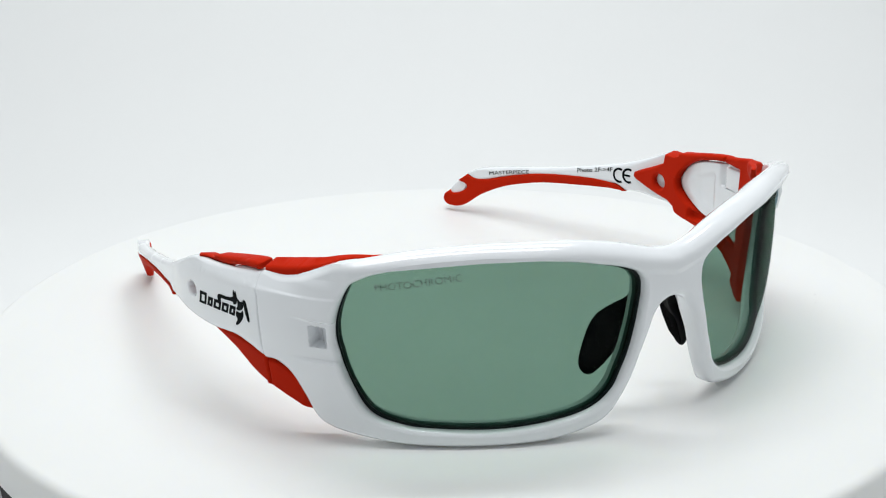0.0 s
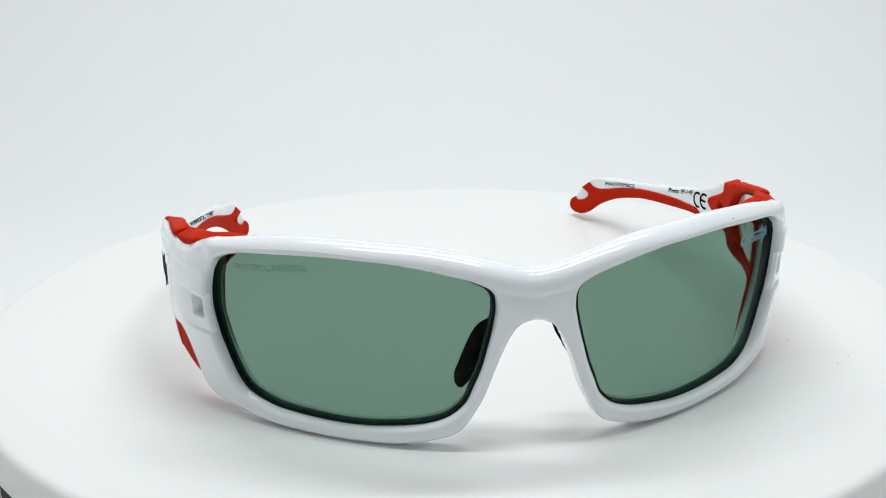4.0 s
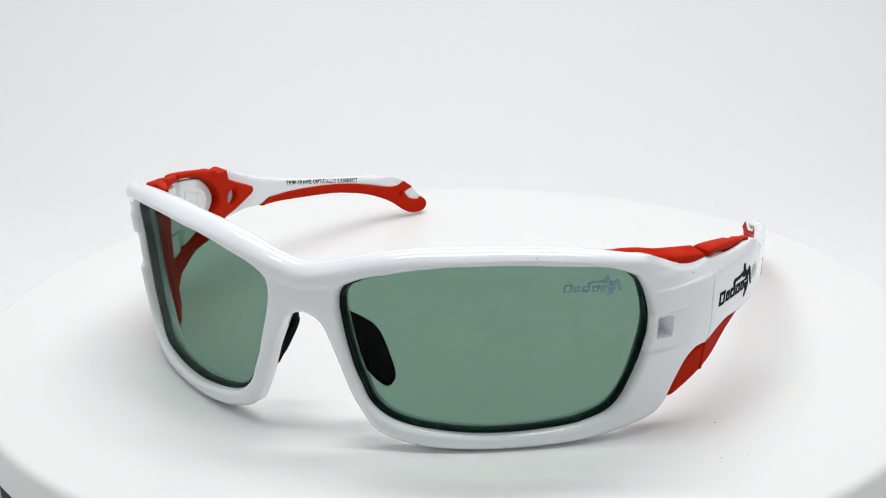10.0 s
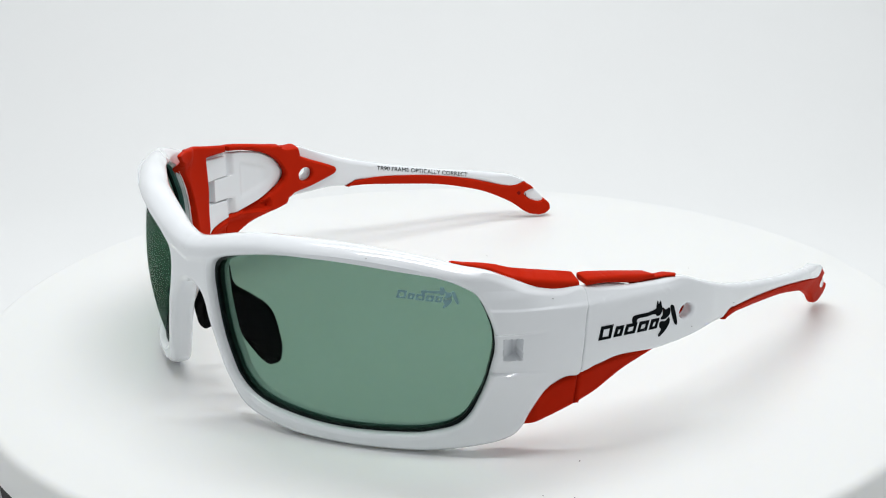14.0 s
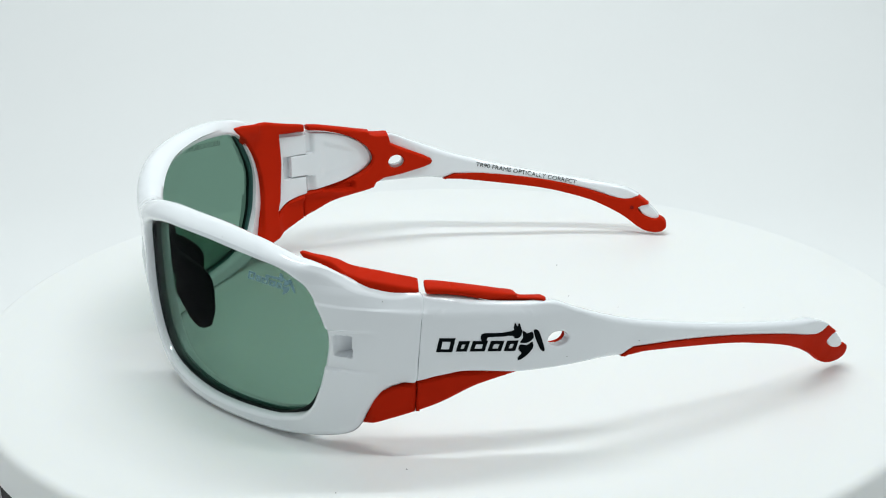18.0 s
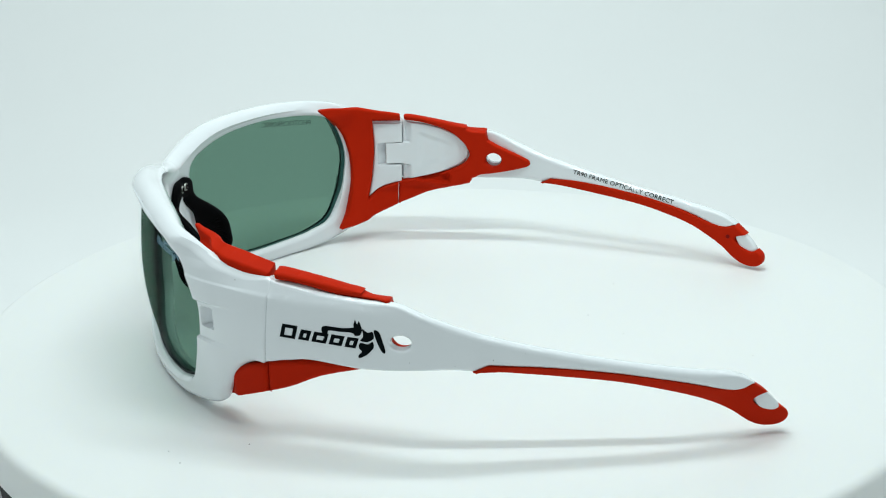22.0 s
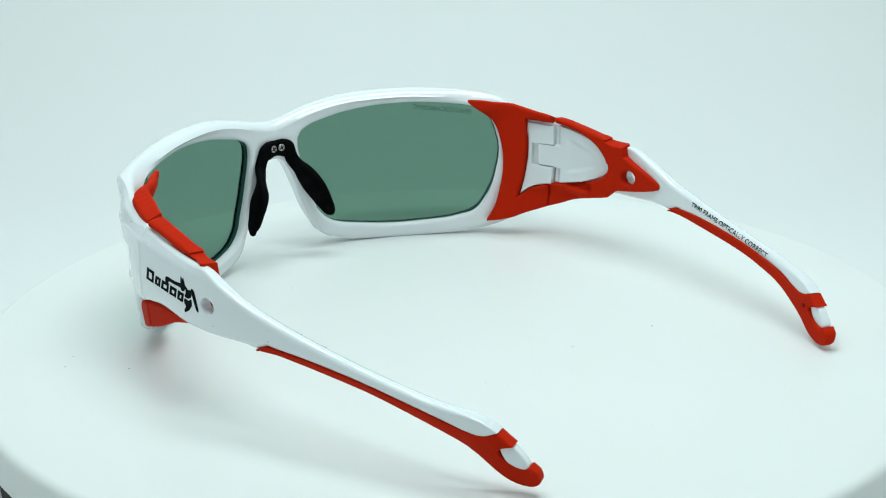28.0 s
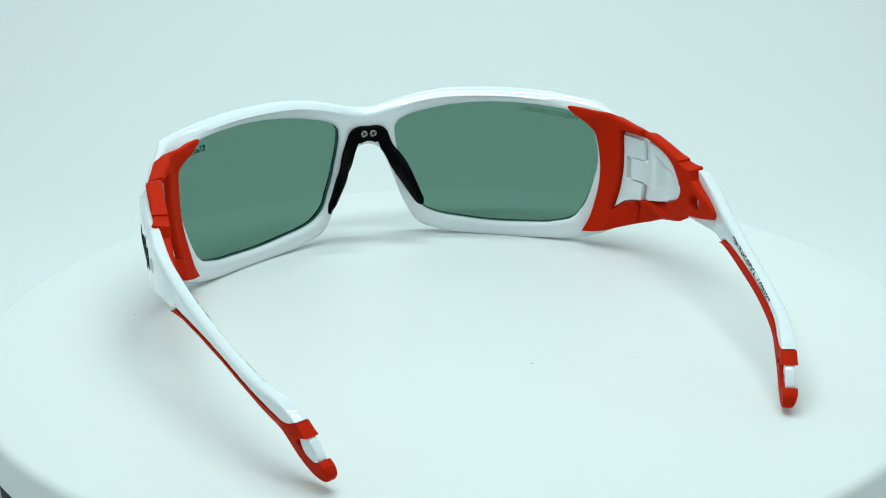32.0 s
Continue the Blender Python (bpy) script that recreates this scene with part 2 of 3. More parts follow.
# ---- the sunglasses ----
glasses = tagged(new("sunglasses"), "white and red wraparound sports sunglasses with green photochromic lenses", "sunglasses")

# the opening round one lens and the outer edge of the front, both as (s, z) from the middle of the brow outwards
OPENING = [(8.9, 33.1), (10.3, 34.4), (13.6, 35.8), (18, 36.9), (25, 38.3), (35, 39.3), (45.5, 39.5), (56.5, 38.7), (64, 37.4), (67.2, 36.2), (69.3, 34.9), (70.8, 32.6), (72.0, 29.9),
           (72.9, 27.2), (73.3, 24.6), (73.2, 22), (72.6, 19.3), (71.9, 16.5), (71.0, 13.8), (69.8, 11.1), (68.5, 8.6), (66.8, 6.5), (64.4, 5.0), (60.4, 3.9), (56, 3.1), (45.2, 2.5),
           (37, 2.6), (29, 3.4), (22.5, 4.5), (17.9, 6.3), (14.5, 9.4), (12.8, 13.1), (11.2, 17), (10.1, 20.8), (9.2, 24.3), (8.6, 27.3), (8.3, 29.1), (8.3, 30.5), (8.4, 31.8)]
OUTLINE = [(0, 37.55), (3.5, 37.9), (8, 38.95), (15, 40.7), (24, 42.1), (35, 42.55), (45.5, 42.5), (57, 41.7), (65.4, 40.4), (71.4, 39.2), (76.6, 37.2), (81.3, 35.35), (87.2, 34.2),
           (93.1, 33.3), (92.8, 28), (92.5, 24), (92.1, 20), (91.6, 15.6), (88.6, 15), (84.8, 13.1), (81.7, 8.8), (79.3, 4.6), (76, 2.5), (68.5, 0.6), (58.5, -0.85), (46, -1.25),
           (36, -1.15), (26.5, -0.55), (18.8, 1.3), (15, 3.4), (12.4, 7.2), (10.3, 11.3), (8.3, 16.8), (6.3, 21.6), (4.2, 25.2), (2.1, 26.6), (0, 27), (0, 30.5), (0, 34)]
# thickness of the front at the opening and at the outer edge, station by station
THICK = [(5.8, 6), (5.8, 6), (5.8, 6.2), (5.8, 6.6), (5.8, 6.8), (5.8, 6.8), (5.8, 6.6), (5.8, 6), (5.8, 5), (5.8, 4.8), (5.8, 4.8), (5.8, 4.4), (5.8, 4.4),
         (5.8, 4.4), (5.8, 2.6), (5.8, 2.6), (5.8, 2.6), (5.8, 2.6), (5.8, 2.6), (5.8, 2.6), (5.8, 2.7), (5.8, 3), (5.8, 3.5), (5.8, 4.4), (5.8, 4.8), (5.8, 4.8),
         (5.8, 4.8), (5.8, 4.8), (5.8, 5), (5.8, 5), (5.8, 5.2), (5.8, 5.4), (5.8, 5.6), (5.8, 6), (5.8, 5.6), (5.8, 5.6), (5.8, 5.6), (5.8, 5.8), (5.8, 6)]
RING = [(p, q, *t) for p, q, t in zip(OPENING, OUTLINE, THICK)]
# width of the black ring, painted as gap shade, round each lens
EDGE_W = [1.0, 0.6, 0.3, 0.12, 0.1, 0.1, 0.1, 0.12, 0.3, 0.6, 0.9, 1.15, 1.3, 1.35, 1.35, 1.35, 1.35, 1.3, 1.25, 1.2,
          1.1, 1.05, 1.0, 1.0, 0.95, 0.95, 0.95, 0.95, 0.95, 0.95, 0.95, 1.0, 1.0, 1.0, 1.0, 1.0, 1.0, 1.0, 1.0]
# how much wider the rim is at its back
BACK_W = [0.3, 0.35, 0.45, 0.6, 0.7, 0.7, 0.7, 0.6, 0.4, 0.1] + [-0.2] * 10 + [0.15] * 11 + [0.1] * 8
# how far the lens runs on behind the front at the outer end of its opening
BEHIND = [0.0] * 8 + [0.1, 0.3, 0.5] + [0.7] * 7 + [0.6, 0.4, 0.2, 0.1] + [0.0] * 17
NR = len(RING)
CUT0 = NR - 3                                     # from here on the outer edge is the middle of the bridge


def lens_face(s, z):
    """How far the domed lens lies behind the shell."""
    return -2.2 - 0.7 * smooth(58, 72, s) + 1.8 * np.clip(1 - ((s - 41) / 32.5) ** 2, 0, 1) * np.clip(1 - ((z - 21) / 18.8) ** 2, 0, 1)


def edge_depth(s, z):
    """How far the dark edge of the lens reaches back."""
    return 1.7 - 0.5 * smooth(35, 39, z)


def side_relief(s, z):
    """Steps and the vent pocket on the flank of the front, in millimetres."""
    flank = smooth(68.5, 70.5, s)
    d = -0.8 * flank * (1 - smooth(74, 86, s)) * smooth(17.4, 17.9, z) * (1 - smooth(26.0, 26.6, z))
    up = z - np.interp(s, [72, 93], [31.6, 30.2])
    d = d - (0.2 + 0.28 * smooth(77, 87, s)) * smooth(68, 74, s) * np.clip(up, 0, 4.0) - 0.25 * smooth(68, 72, s) * smooth(-0.1, 0.5, up)
    d = d - 0.4 * (1 - smooth(31.6, 33.4, z - 0.2 * s)) * (1 - smooth(6, 11, s)) * smooth(20, 25, z)
    d = d - 1.2 * smooth(33.5, 38.5, z) * smooth(69, 77, s)
    depth = 0.3 + 0.7 * np.clip((s - 75.3) / 2.4, 0, 1)
    d = d - 3.3 * depth * (1 - smooth(78.5, 78.9, s)) * smooth(20.5, 20.9, z) * (1 - smooth(24.8, 25.2, z)) * smooth(74.8, 75.3, s)
    return d


def front_frame():
    sub = 14
    h = spline([r[0] for r in RING], sub, True)
    o = spline([r[1] for r in RING], sub, True)
    arc = [r[1] for r in RING[:CUT0 + 1]]
    o[:CUT0 * sub + 1] = spline([(-arc[1][0], arc[1][1])] + arc + [(-arc[-2][0], arc[-2][1])], sub)[sub:-sub]
    th = spline([(r[2], r[3]) for r in RING], sub, True)
    lip = spline([(0.15 + 0.4 * w, 0) for w in EDGE_W], sub, True)[:, 0]
    back = lip + spline([(w, 0) for w in BACK_W], sub, True)[:, 0]
    run = spline([(w, 0) for w in BEHIND], sub, True)[:, 0]
    tight = spline([(0.35 if 13 <= k <= 17 else 1.0, 0) for k in range(NR)], sub, True)[:, 0]
    crest = spline([(1.0 if k < 8 else 0.5 if k == 8 else 0, 0) for k in range(NR)], sub, True)[:, 0]
    o[CUT0 * sub:, 0] = 0
    o[:, 0] = np.maximum(o[:, 0], 0)
    o[CUT0 * sub + 1:, 1] = np.clip(o[CUT0 * sub + 1:, 1], 28.5, 34.5)
    n = len(h)
    ends = o.copy()
    ends[CUT0 * sub + 1:] = np.nan

    def outward(p, i, reach):
        a, b = p[(i - reach) % n], p[(i + reach) % n]
        a = p[i] if np.isnan(a[0]) else a
        b = p[i] if np.isnan(b[0]) else b
        t = (b - a) / max(np.linalg.norm(b - a), 1e-9)
        return np.array([-t[1], t[0]])
    rows = []
    for i in range(n):
        hole, out = h[i], o[i]
        e = outward(h, i, 3)
        t_hole, t_out = th[i]
        cut = i > CUT0 * sub or i == 0
        eo = e if i > CUT0 * sub else outward(ends, i, 2)
        w = 1.0
        if i == 0:
            eo = np.array([0, 1.0])
        elif i == CUT0 * sub:
            eo = np.array([0, -1.0])
        elif cut:
            w = 0.0
        g = max(run[i], 0.0)
        open_ = min(g / 0.7, 1.0)
        far = back[i] * (1 - open_) - open_ * (g - 0.3)
        q = [(hole - e * (far - 0.25), -t_hole + 0.35), (hole - e * far, -t_hole + 0.8), (hole - e * (lip[i] * (1 - open_) - open_ * (g + 0.1)), -3.0), (hole - e * lip[i] * 0.4 * (1 - open_), -2.6), (hole, -1.9), (hole + e * 0.08, -1.1), (hole + e * 0.35, -0.45),
             (hole + e * 0.8, -0.1)]
        m = 70
        for k in range(m + 1):
            f = k / m
            p = (hole + e * 1.1) * (1 - f) + (out - eo * (1.5 * tight[i] + 1.4 * crest[i]) * w) * f
            q.append((p, None))
        c = crest[i]
        # the brow is highest close behind its face and slopes down to the back; elsewhere the edge is evenly rounded
        plain = [(1.1, -0.12), (0.75, -0.3), (0.3, -0.7), (0.0, -1.6), (0.0, -t_out * 0.38), (0.0, -t_out * 0.66), (0.0, -t_out + 0.9), (0.55, -t_out + 0.35), (1.2, -t_out)]
        brow = [(2.3, -0.06), (1.65, -0.4), (1.0, -0.95), (0.45, -1.7), (0.1, -2.6), (0.0, -3.6), (0.4, -t_out * 0.74), (1.1, -t_out + 0.6), (2.0, -t_out)]
        plain = [(u * tight[i], d * (tight[i] if n_ < 3 else 1)) for n_, (u, d) in enumerate(plain)]
        q += [(out - eo * (u * (1 - c) + v * c) * w, (d * (w if n_ < 4 else 1)) * (1 - c) + e_ * c) for n_, ((u, d), (v, e_)) in enumerate(zip(plain, brow))]
        last = q[-1][0]
        for k in range(1, 7):
            f = k / 7
            q.append((last * (1 - f) + (hole + e * 0.3) * f, -(t_out * (1 - f) + t_hole * f)))
        q.append((hole + e * 0.2, -t_hole))
        rows.append(q)
    k = len(rows[0])
    s = np.array([[p[0][0] for p in q] for q in rows])
    z = np.array([[p[0][1] for p in q] for q in rows])
    d = np.array([[0.0 if p[1] is None else p[1] for p in q] for q in rows])
    face = np.array([[p[1] is None for p in q] for q in rows])
    share = np.clip(run / 0.7, 0, 1)[:, None]
    d[:, 2:4] = lens_face(s[:, 2:4], z[:, 2:4]) - (edge_depth(s[:, 2:4], z[:, 2:4]) + 0.34) * (1 - share) + 0.3 * share
    face[:, 5:8] = True
    face[:, 8 + m + 1:8 + m + 4] = True
    d = d + np.where(face, side_relief(s, z), 0)
    for j in range(4, 10):
        d[:, 8 + m + j] = np.minimum(d[:, 8 + m + j], d[:, 8 + m + 3] - 0.25 * (j - 3))
    verts, faces = [], []
    for side in (1, -1):
        base = len(verts)
        verts += list(shell(s.ravel(), z.ravel(), d.ravel(), side))
        for i in range(n):
            for j in range(k):
                a, b = i * k + j, i * k + (j + 1) % k
                c, dd = (i + 1) % n * k + (j + 1) % k, (i + 1) % n * k + j
                quad = [base + a, base + b, base + c, base + dd]
                # no inner wall where the halves meet
                if all(abs(verts[v][0]) < 1e-9 for v in quad):
                    continue
                faces.append(quad if side > 0 else quad[::-1])
    return mesh_object("front_frame", verts, faces, WHITE, glasses, "glossy white plastic front frame", sharp=50)


front_frame()


def grow(loop, w):
    p = np.array(loop)
    t = np.roll(p, -1, 0) - np.roll(p, 1, 0)
    t /= np.linalg.norm(t, axis=1)[:, None]
    return p + np.stack([-t[:, 1], t[:, 0]], 1) * np.reshape(w, (-1, 1))


def lens(side):
    rim_line = grow(spline(OPENING, 4, True), np.maximum(spline([(w, 0) for w in BEHIND], 4, True)[:, 0], 0))
    loop = grow(rim_line, 0.25)
    n, rings, centre = len(loop), 22, np.array([41.0, 21.0])
    flat = np.vstack([centre + (loop - centre) * (k / rings) for k in range(rings + 1)][1:] + [centre[None]])
    total = len(flat)
    top = lens_face(flat[:, 0], flat[:, 1])
    verts = np.vstack([shell(flat[:, 0], flat[:, 1], top, side), shell(flat[:, 0], flat[:, 1], top - 0.3, side)])
    half = [(k * n + i, k * n + (i + 1) % n, (k + 1) * n + (i + 1) % n, (k + 1) * n + i) for k in range(rings - 1) for i in range(n)]
    half += [(total - 1, (i + 1) % n, i) for i in range(n)]
    rim_ = (rings - 1) * n
    faces = half + [tuple(v + total for v in reversed(f)) for f in half]
    faces += [(rim_ + i, rim_ + (i + 1) % n, rim_ + (i + 1) % n + total, rim_ + i + total) for i in range(n)]
    ob = mesh_object("lens", verts, faces, LENS, glasses, "smoky green photochromic lens")
    ob.data.materials.append(TINT)
    for p in ob.data.polygons:
        p.material_index = int(p.index >= len(half))
    # a black ring painted as the shaded gap and, behind it, the green lens wall
    loop = rim_line
    w = np.repeat(EDGE_W, 4)
    nose, outer = 1 - smooth(12, 20, loop[:, 0]), smooth(60, 67, loop[:, 0])
    deep = edge_depth(loop[:, 0], loop[:, 1])
    lip = 0.08 + (0.36 + 0.2 * nose) * w + 0.5 * outer * (1 - smooth(33, 37, loop[:, 1]))
    mid = lip + 0.02 + 0.1 * nose * w
    low = lip + 0.08 + 0.2 * nose * w
    groove = [(0 * w - 0.03, 0.14 + 0 * w), (lip * 0.6, 0.14 + 0 * w), (lip, 0.04 + 0 * w), (lip, 0 * w - 0.2), (mid, 0 * w - 0.9), (0 * w - 0.03, 0 * w - 0.9)]
    wall = [(0 * w - 0.03, 0 * w - 0.92), (mid, 0 * w - 0.92), (low, -deep), (0 * w - 0.03, -deep)]
    for name, rows, mat, label in (("lens_gap_shade", groove, GAP_SHADE, "black ring painted as the shaded gap round the lens"), ("lens_wall", wall, WALL, "green cut edge of the lens")):
        k = len(rows)
        verts = []
        for inset, d in rows:
            q = grow(loop, -inset)
            verts.append(shell(q[:, 0], q[:, 1], lens_face(q[:, 0], q[:, 1]) + d, side))
        faces = [(j * n + i, j * n + (i + 1) % n, (j + 1) % k * n + (i + 1) % n, (j + 1) % k * n + i) for j in range(k) for i in range(n)]
        mesh_object(name, np.vstack(verts), faces, mat, ob, label)
    return ob


lenses = {side: lens(side) for side in (1, -1)}

# outlines of the flank parts, in millimetres along the shell and in height
TEMPLE = [(93.2, 33.3), (93.2, 33.3), (98.45, 32.5), (104.45, 31.5), (112.75, 30.6), (118.15, 30.3), (121.05, 29.7), (125.45, 27.8), (133.35, 24.9), (138.15, 23.3), (150.15, 20.3),
          (163.83, 17.4), (175.93, 15.3), (186.36, 13.5), (190.55, 12.3), (193.15, 10.9), (193.15, 10.9), (190.15, 9.7), (185.97, 10.0), (176.12, 12.4), (163.06, 14.8),
          (150.25, 16.4), (138.2, 17.3), (138.2, 17.3), (135.25, 16.1), (135.25, 16.1), (129.35, 16.5), (117.55, 16.2), (111.25, 16.2), (101.95, 17.2), (97.35, 16.8), (91.75, 15.9), (91.75, 15.9)]
GRIP = [(135.0, 16.0), (135.0, 16.0), (137.7, 17.35), (137.7, 17.35), (150.25, 16.6), (163.06, 15.0), (176.12, 12.7), (185.97, 10.2), (190.15, 9.9), (193.1, 10.7), (193.1, 10.7), (196.25, 8.4),
        (196.25, 8.4), (193.75, 7.6), (193.15, 6.6), (194.95, 5.0), (197.95, 4.0), (199.65, 4.6), (199.65, 4.6), (201.15, 3.4), (201.55, 1.5), (199.95, 0.1), (196.85, -0.05), (193.55, 1.15), (188.55, 4.7),
        (181.16, 8.3), (171.8, 11.1), (163.16, 13.0), (150.35, 14.7), (141.75, 15.7), (138.6, 15.9)]
CLEAR = [(193.35, 7.8), (195.95, 8.3), (199.25, 4.9), (197.95, 3.8), (194.75, 4.9)]
TEMPLE_PAD = [(93.8, 34.1), (94.5, 34.95), (100.4, 34.2), (112.4, 31.9), (112.4, 31.9), (112.7, 31.35), (118.2, 30.9), (118.2, 30.9), (118.8, 27.8), (118.8, 27.8), (123.9, 25.6), (129.6, 23.3), (131.7, 22.1), (130.8, 20.5),
              (123.7, 18.7), (114.3, 17.4), (114.3, 17.4), (113.4, 16.1), (113.4, 16.1), (104.0, 13.6), (96.9, 10.4), (91.4, 8.5), (91.4, 8.5), (91.9, 15.4), (91.9, 15.4), (102.35, 17.3), (109.35, 19.6), (112.65, 22.0), (113.25, 24.6), (110.85, 28.1),
              (105.85, 31.1), (99.45, 32.8), (94.1, 33.4), (94.1, 33.4)]
FRONT_PAD = [(63.4, 38.5), (66.6, 38.95), (72, 38.35), (77.0, 37.5), (80.4, 36.85), (86.5, 35.7), (91.8, 34.8), (92.5, 34.3), (92.6, 33.0), (92.6, 33.0), (83.4, 33.2), (83.4, 33.2), (83.7, 25.2), (82.7, 17), (81.2, 10.8), (81.2, 10.8),
             (85.8, 13.7), (91.8, 15.3), (91.8, 15.3), (91.3, 8.5), (91.3, 8.5), (87, 7.0), (80.0, 4.6), (76, 3.8), (69.6, 3.1), (69.6, 3.1), (72.2, 7.2), (73.9, 11.8), (75.3, 18.4), (74.6, 25.6), (71.2, 32.7)]
FRONT_HINGE = [(83.6, 32.9), (83.6, 32.9), (93.1, 32.6), (93.1, 32.6), (93.1, 27.0), (93.1, 27.0), (85.2, 26.8), (85.2, 26.8), (85.2, 20.5), (85.2, 20.5), (92.9, 20.3), (92.9, 20.3), (92.8, 15.6), (92.8, 15.6), (86.0, 14.1),
               (81.7, 11.5), (81.7, 11.5), (83.1, 17), (84.0, 25)]
TEMPLE_HINGE = [(93.25, 33.1), (93.25, 33.1), (99.45, 32.5), (105.65, 30.9), (110.65, 28), (112.85, 24.5), (112.05, 22), (109.05, 19.8), (102.35, 17.6), (93.25, 15.7), (93.25, 15.7),
                (93.25, 20.7), (93.25, 20.7), (87.6, 20.7), (87.6, 20.7), (87.6, 26.8), (87.6, 26.8), (93.25, 26.8), (93.25, 26.8)]


def temple_face(s, z):
    """A ledge under the upper edge of the temple, fading towards the arm."""
    up = z - np.interp(s, [93, 112, 126], [30.2, 28.8, 27.5])
    return -(0.5 - 0.3 * smooth(108, 124, s)) * np.maximum(up, 0) - 0.2 * smooth(-0.1, 0.5, up) * (1 - smooth(112, 124, s))


def pad_back(s, z):
    base = np.interp(s, [92, 113, 122, 133], [-5.9, -5.7, -5.0, -3.4]) + 1.5 * (1 - smooth(108, 113, s)) * (1 - smooth(13.5, 16.0, z))
    # a slot over the lower edge
    u = z - 16.9 - 0.08 * (s - 103)
    return base + 1.7 * smooth(97.4, 99.4, s) * (1 - smooth(106.4, 108.0, s)) * smooth(-1.2, -0.5, u) * (1 - smooth(0.5, 1.2, u))


def leaf_back(s, z):
    """The back of the hinge leaf, with a shallow pocket in it."""
    base = np.interp(s, [87, 92, 104, 111], [-5.5, -5.3, -4.8, -3.6])
    low, high = np.interp(s, [98, 110], [19.0, 22.4]), np.interp(s, [98, 110], [30.6, 26.6])
    off = 1 - smooth(20.2, 20.6, z) * (1 - smooth(26.9, 27.3, z))
    base = base + 1.3 * off * smooth(92.8, 93.3, s) * (1 - smooth(94.0, 96.4, s))
    return base + 0.55 * smooth(97.6, 99.2, s) * (1 - smooth(105.5, 110.5, s)) * smooth(0, 1.6, z - low) * (1 - smooth(-1.6, 0, z - high))


def grip_face(s, z):
    """The grip is flush with the arm above and draws in a little towards its lower edge."""
    down = np.maximum(np.interp(s, [138, 150, 163, 176, 186, 193, 201], [17.4, 16.6, 15.0, 12.7, 10.2, 7.5, 4.5]) - z, 0)
    return np.interp(s, [130, 140, 185, 201], [-0.05, 0.08, 0.05, -0.1]) - (0.5 - 0.2 * smooth(184, 192, s)) * down * smooth(136, 142, s)


def temple(side):
    hole = circle(120.5, 22.3, 2.2, 1.6)
    v, f = sheet(rounded(TEMPLE), temple_face, ramp((92, -2.7), (113, -2.8), (133, -3.0), (160, -3.0), (193, -3.2)), [hole], ramp((93.4, 0.3), (95, 0.7), (116, 0.7), (118, 0.5), (124, 0.6), (132, 1.2), (182, 1.2), (189, 0.35)), side, rise=0.9)
    arm = mesh_object("temple", v, f, WHITE, glasses, "glossy white plastic temple arm")
    v, f = sheet(rounded(GRIP), grip_face, ramp((130, -3.0), (140, -3.2), (185, -3.4), (201, -3.6)), (), 0.4, side,
                 tilt=lambda s, z: -0.7 * smooth(-0.4, 0.5, z - np.interp(s, [136, 150, 163, 177], [16.7, 15.7, 14.0, 11.8])) * smooth(136, 146, s) * (1 - smooth(164, 182, s)))
    mesh_object("temple_grip", v, f, RED, arm, "soft red rubber grip along the temple")
    v, f = sheet(rounded(CLEAR), -0.7, -2.9, (), 0.4, side)
    mesh_object("tip_insert", v, f, WHITE, arm, "white plastic core in the notch of the tip")
    v, f = sheet(rounded(TEMPLE_PAD), lambda s, z: np.interp(s, [92, 117.6, 119.2, 133], [-0.6, -0.8, -2.6, -2.7]) - 0.35 * smooth(20, 28, z) * (1 - smooth(112, 118, s)) - 1.9 * smooth(16.0, 17.6, z) * (1 - 0.55 * smooth(-0.6, 0.6, z - np.interp(s, [93, 104, 118], [32.6, 31.4, 30.2]))) * (1 - smooth(115, 119, s)),
                 pad_back, [circle(120.6, 22.2, 2.4, 2.0)], lambda s, z: np.where(z > 25, np.interp(s, [109, 111, 119, 121], [0.8, 0.3, 0.3, 0.8]), 0.8), side, step=0.8, rise=0.4, tilt=lambda s, z: np.interp(s, [93, 108, 112, 114, 118.3, 120], [-0.4, -0.1, 0.2, 1.2, 1.2, 0]) * smooth(27, 35, z) + 0.9 * smooth(98, 106, s) * (1 - smooth(114.5, 117, s)) * (1 - smooth(17, 19, z)))
    mesh_object("temple_pad", v, f, RED, arm, "red rubber pad behind the hinge")
    v, f = sheet(rounded(TEMPLE_HINGE), -2.4, leaf_back, (), 0.3, side, step=0.45, rise=0.45)
    mesh_object("hinge_leaf", v, f, WHITE, arm, "white plastic hinge leaf with its knuckle")
    if side < 0:
        # no recess here: a dark disc carries the dimple's shade
        v, f = sheet(circle(191.3, 7.3, 0.55, 0.55, 12), -3.0, -3.72, (), 0.1, side)
        mesh_object("dimple_shade", v, f, SHADED_RED, arm, "small dark disc painted as the shade in a grip dimple")
    return arm


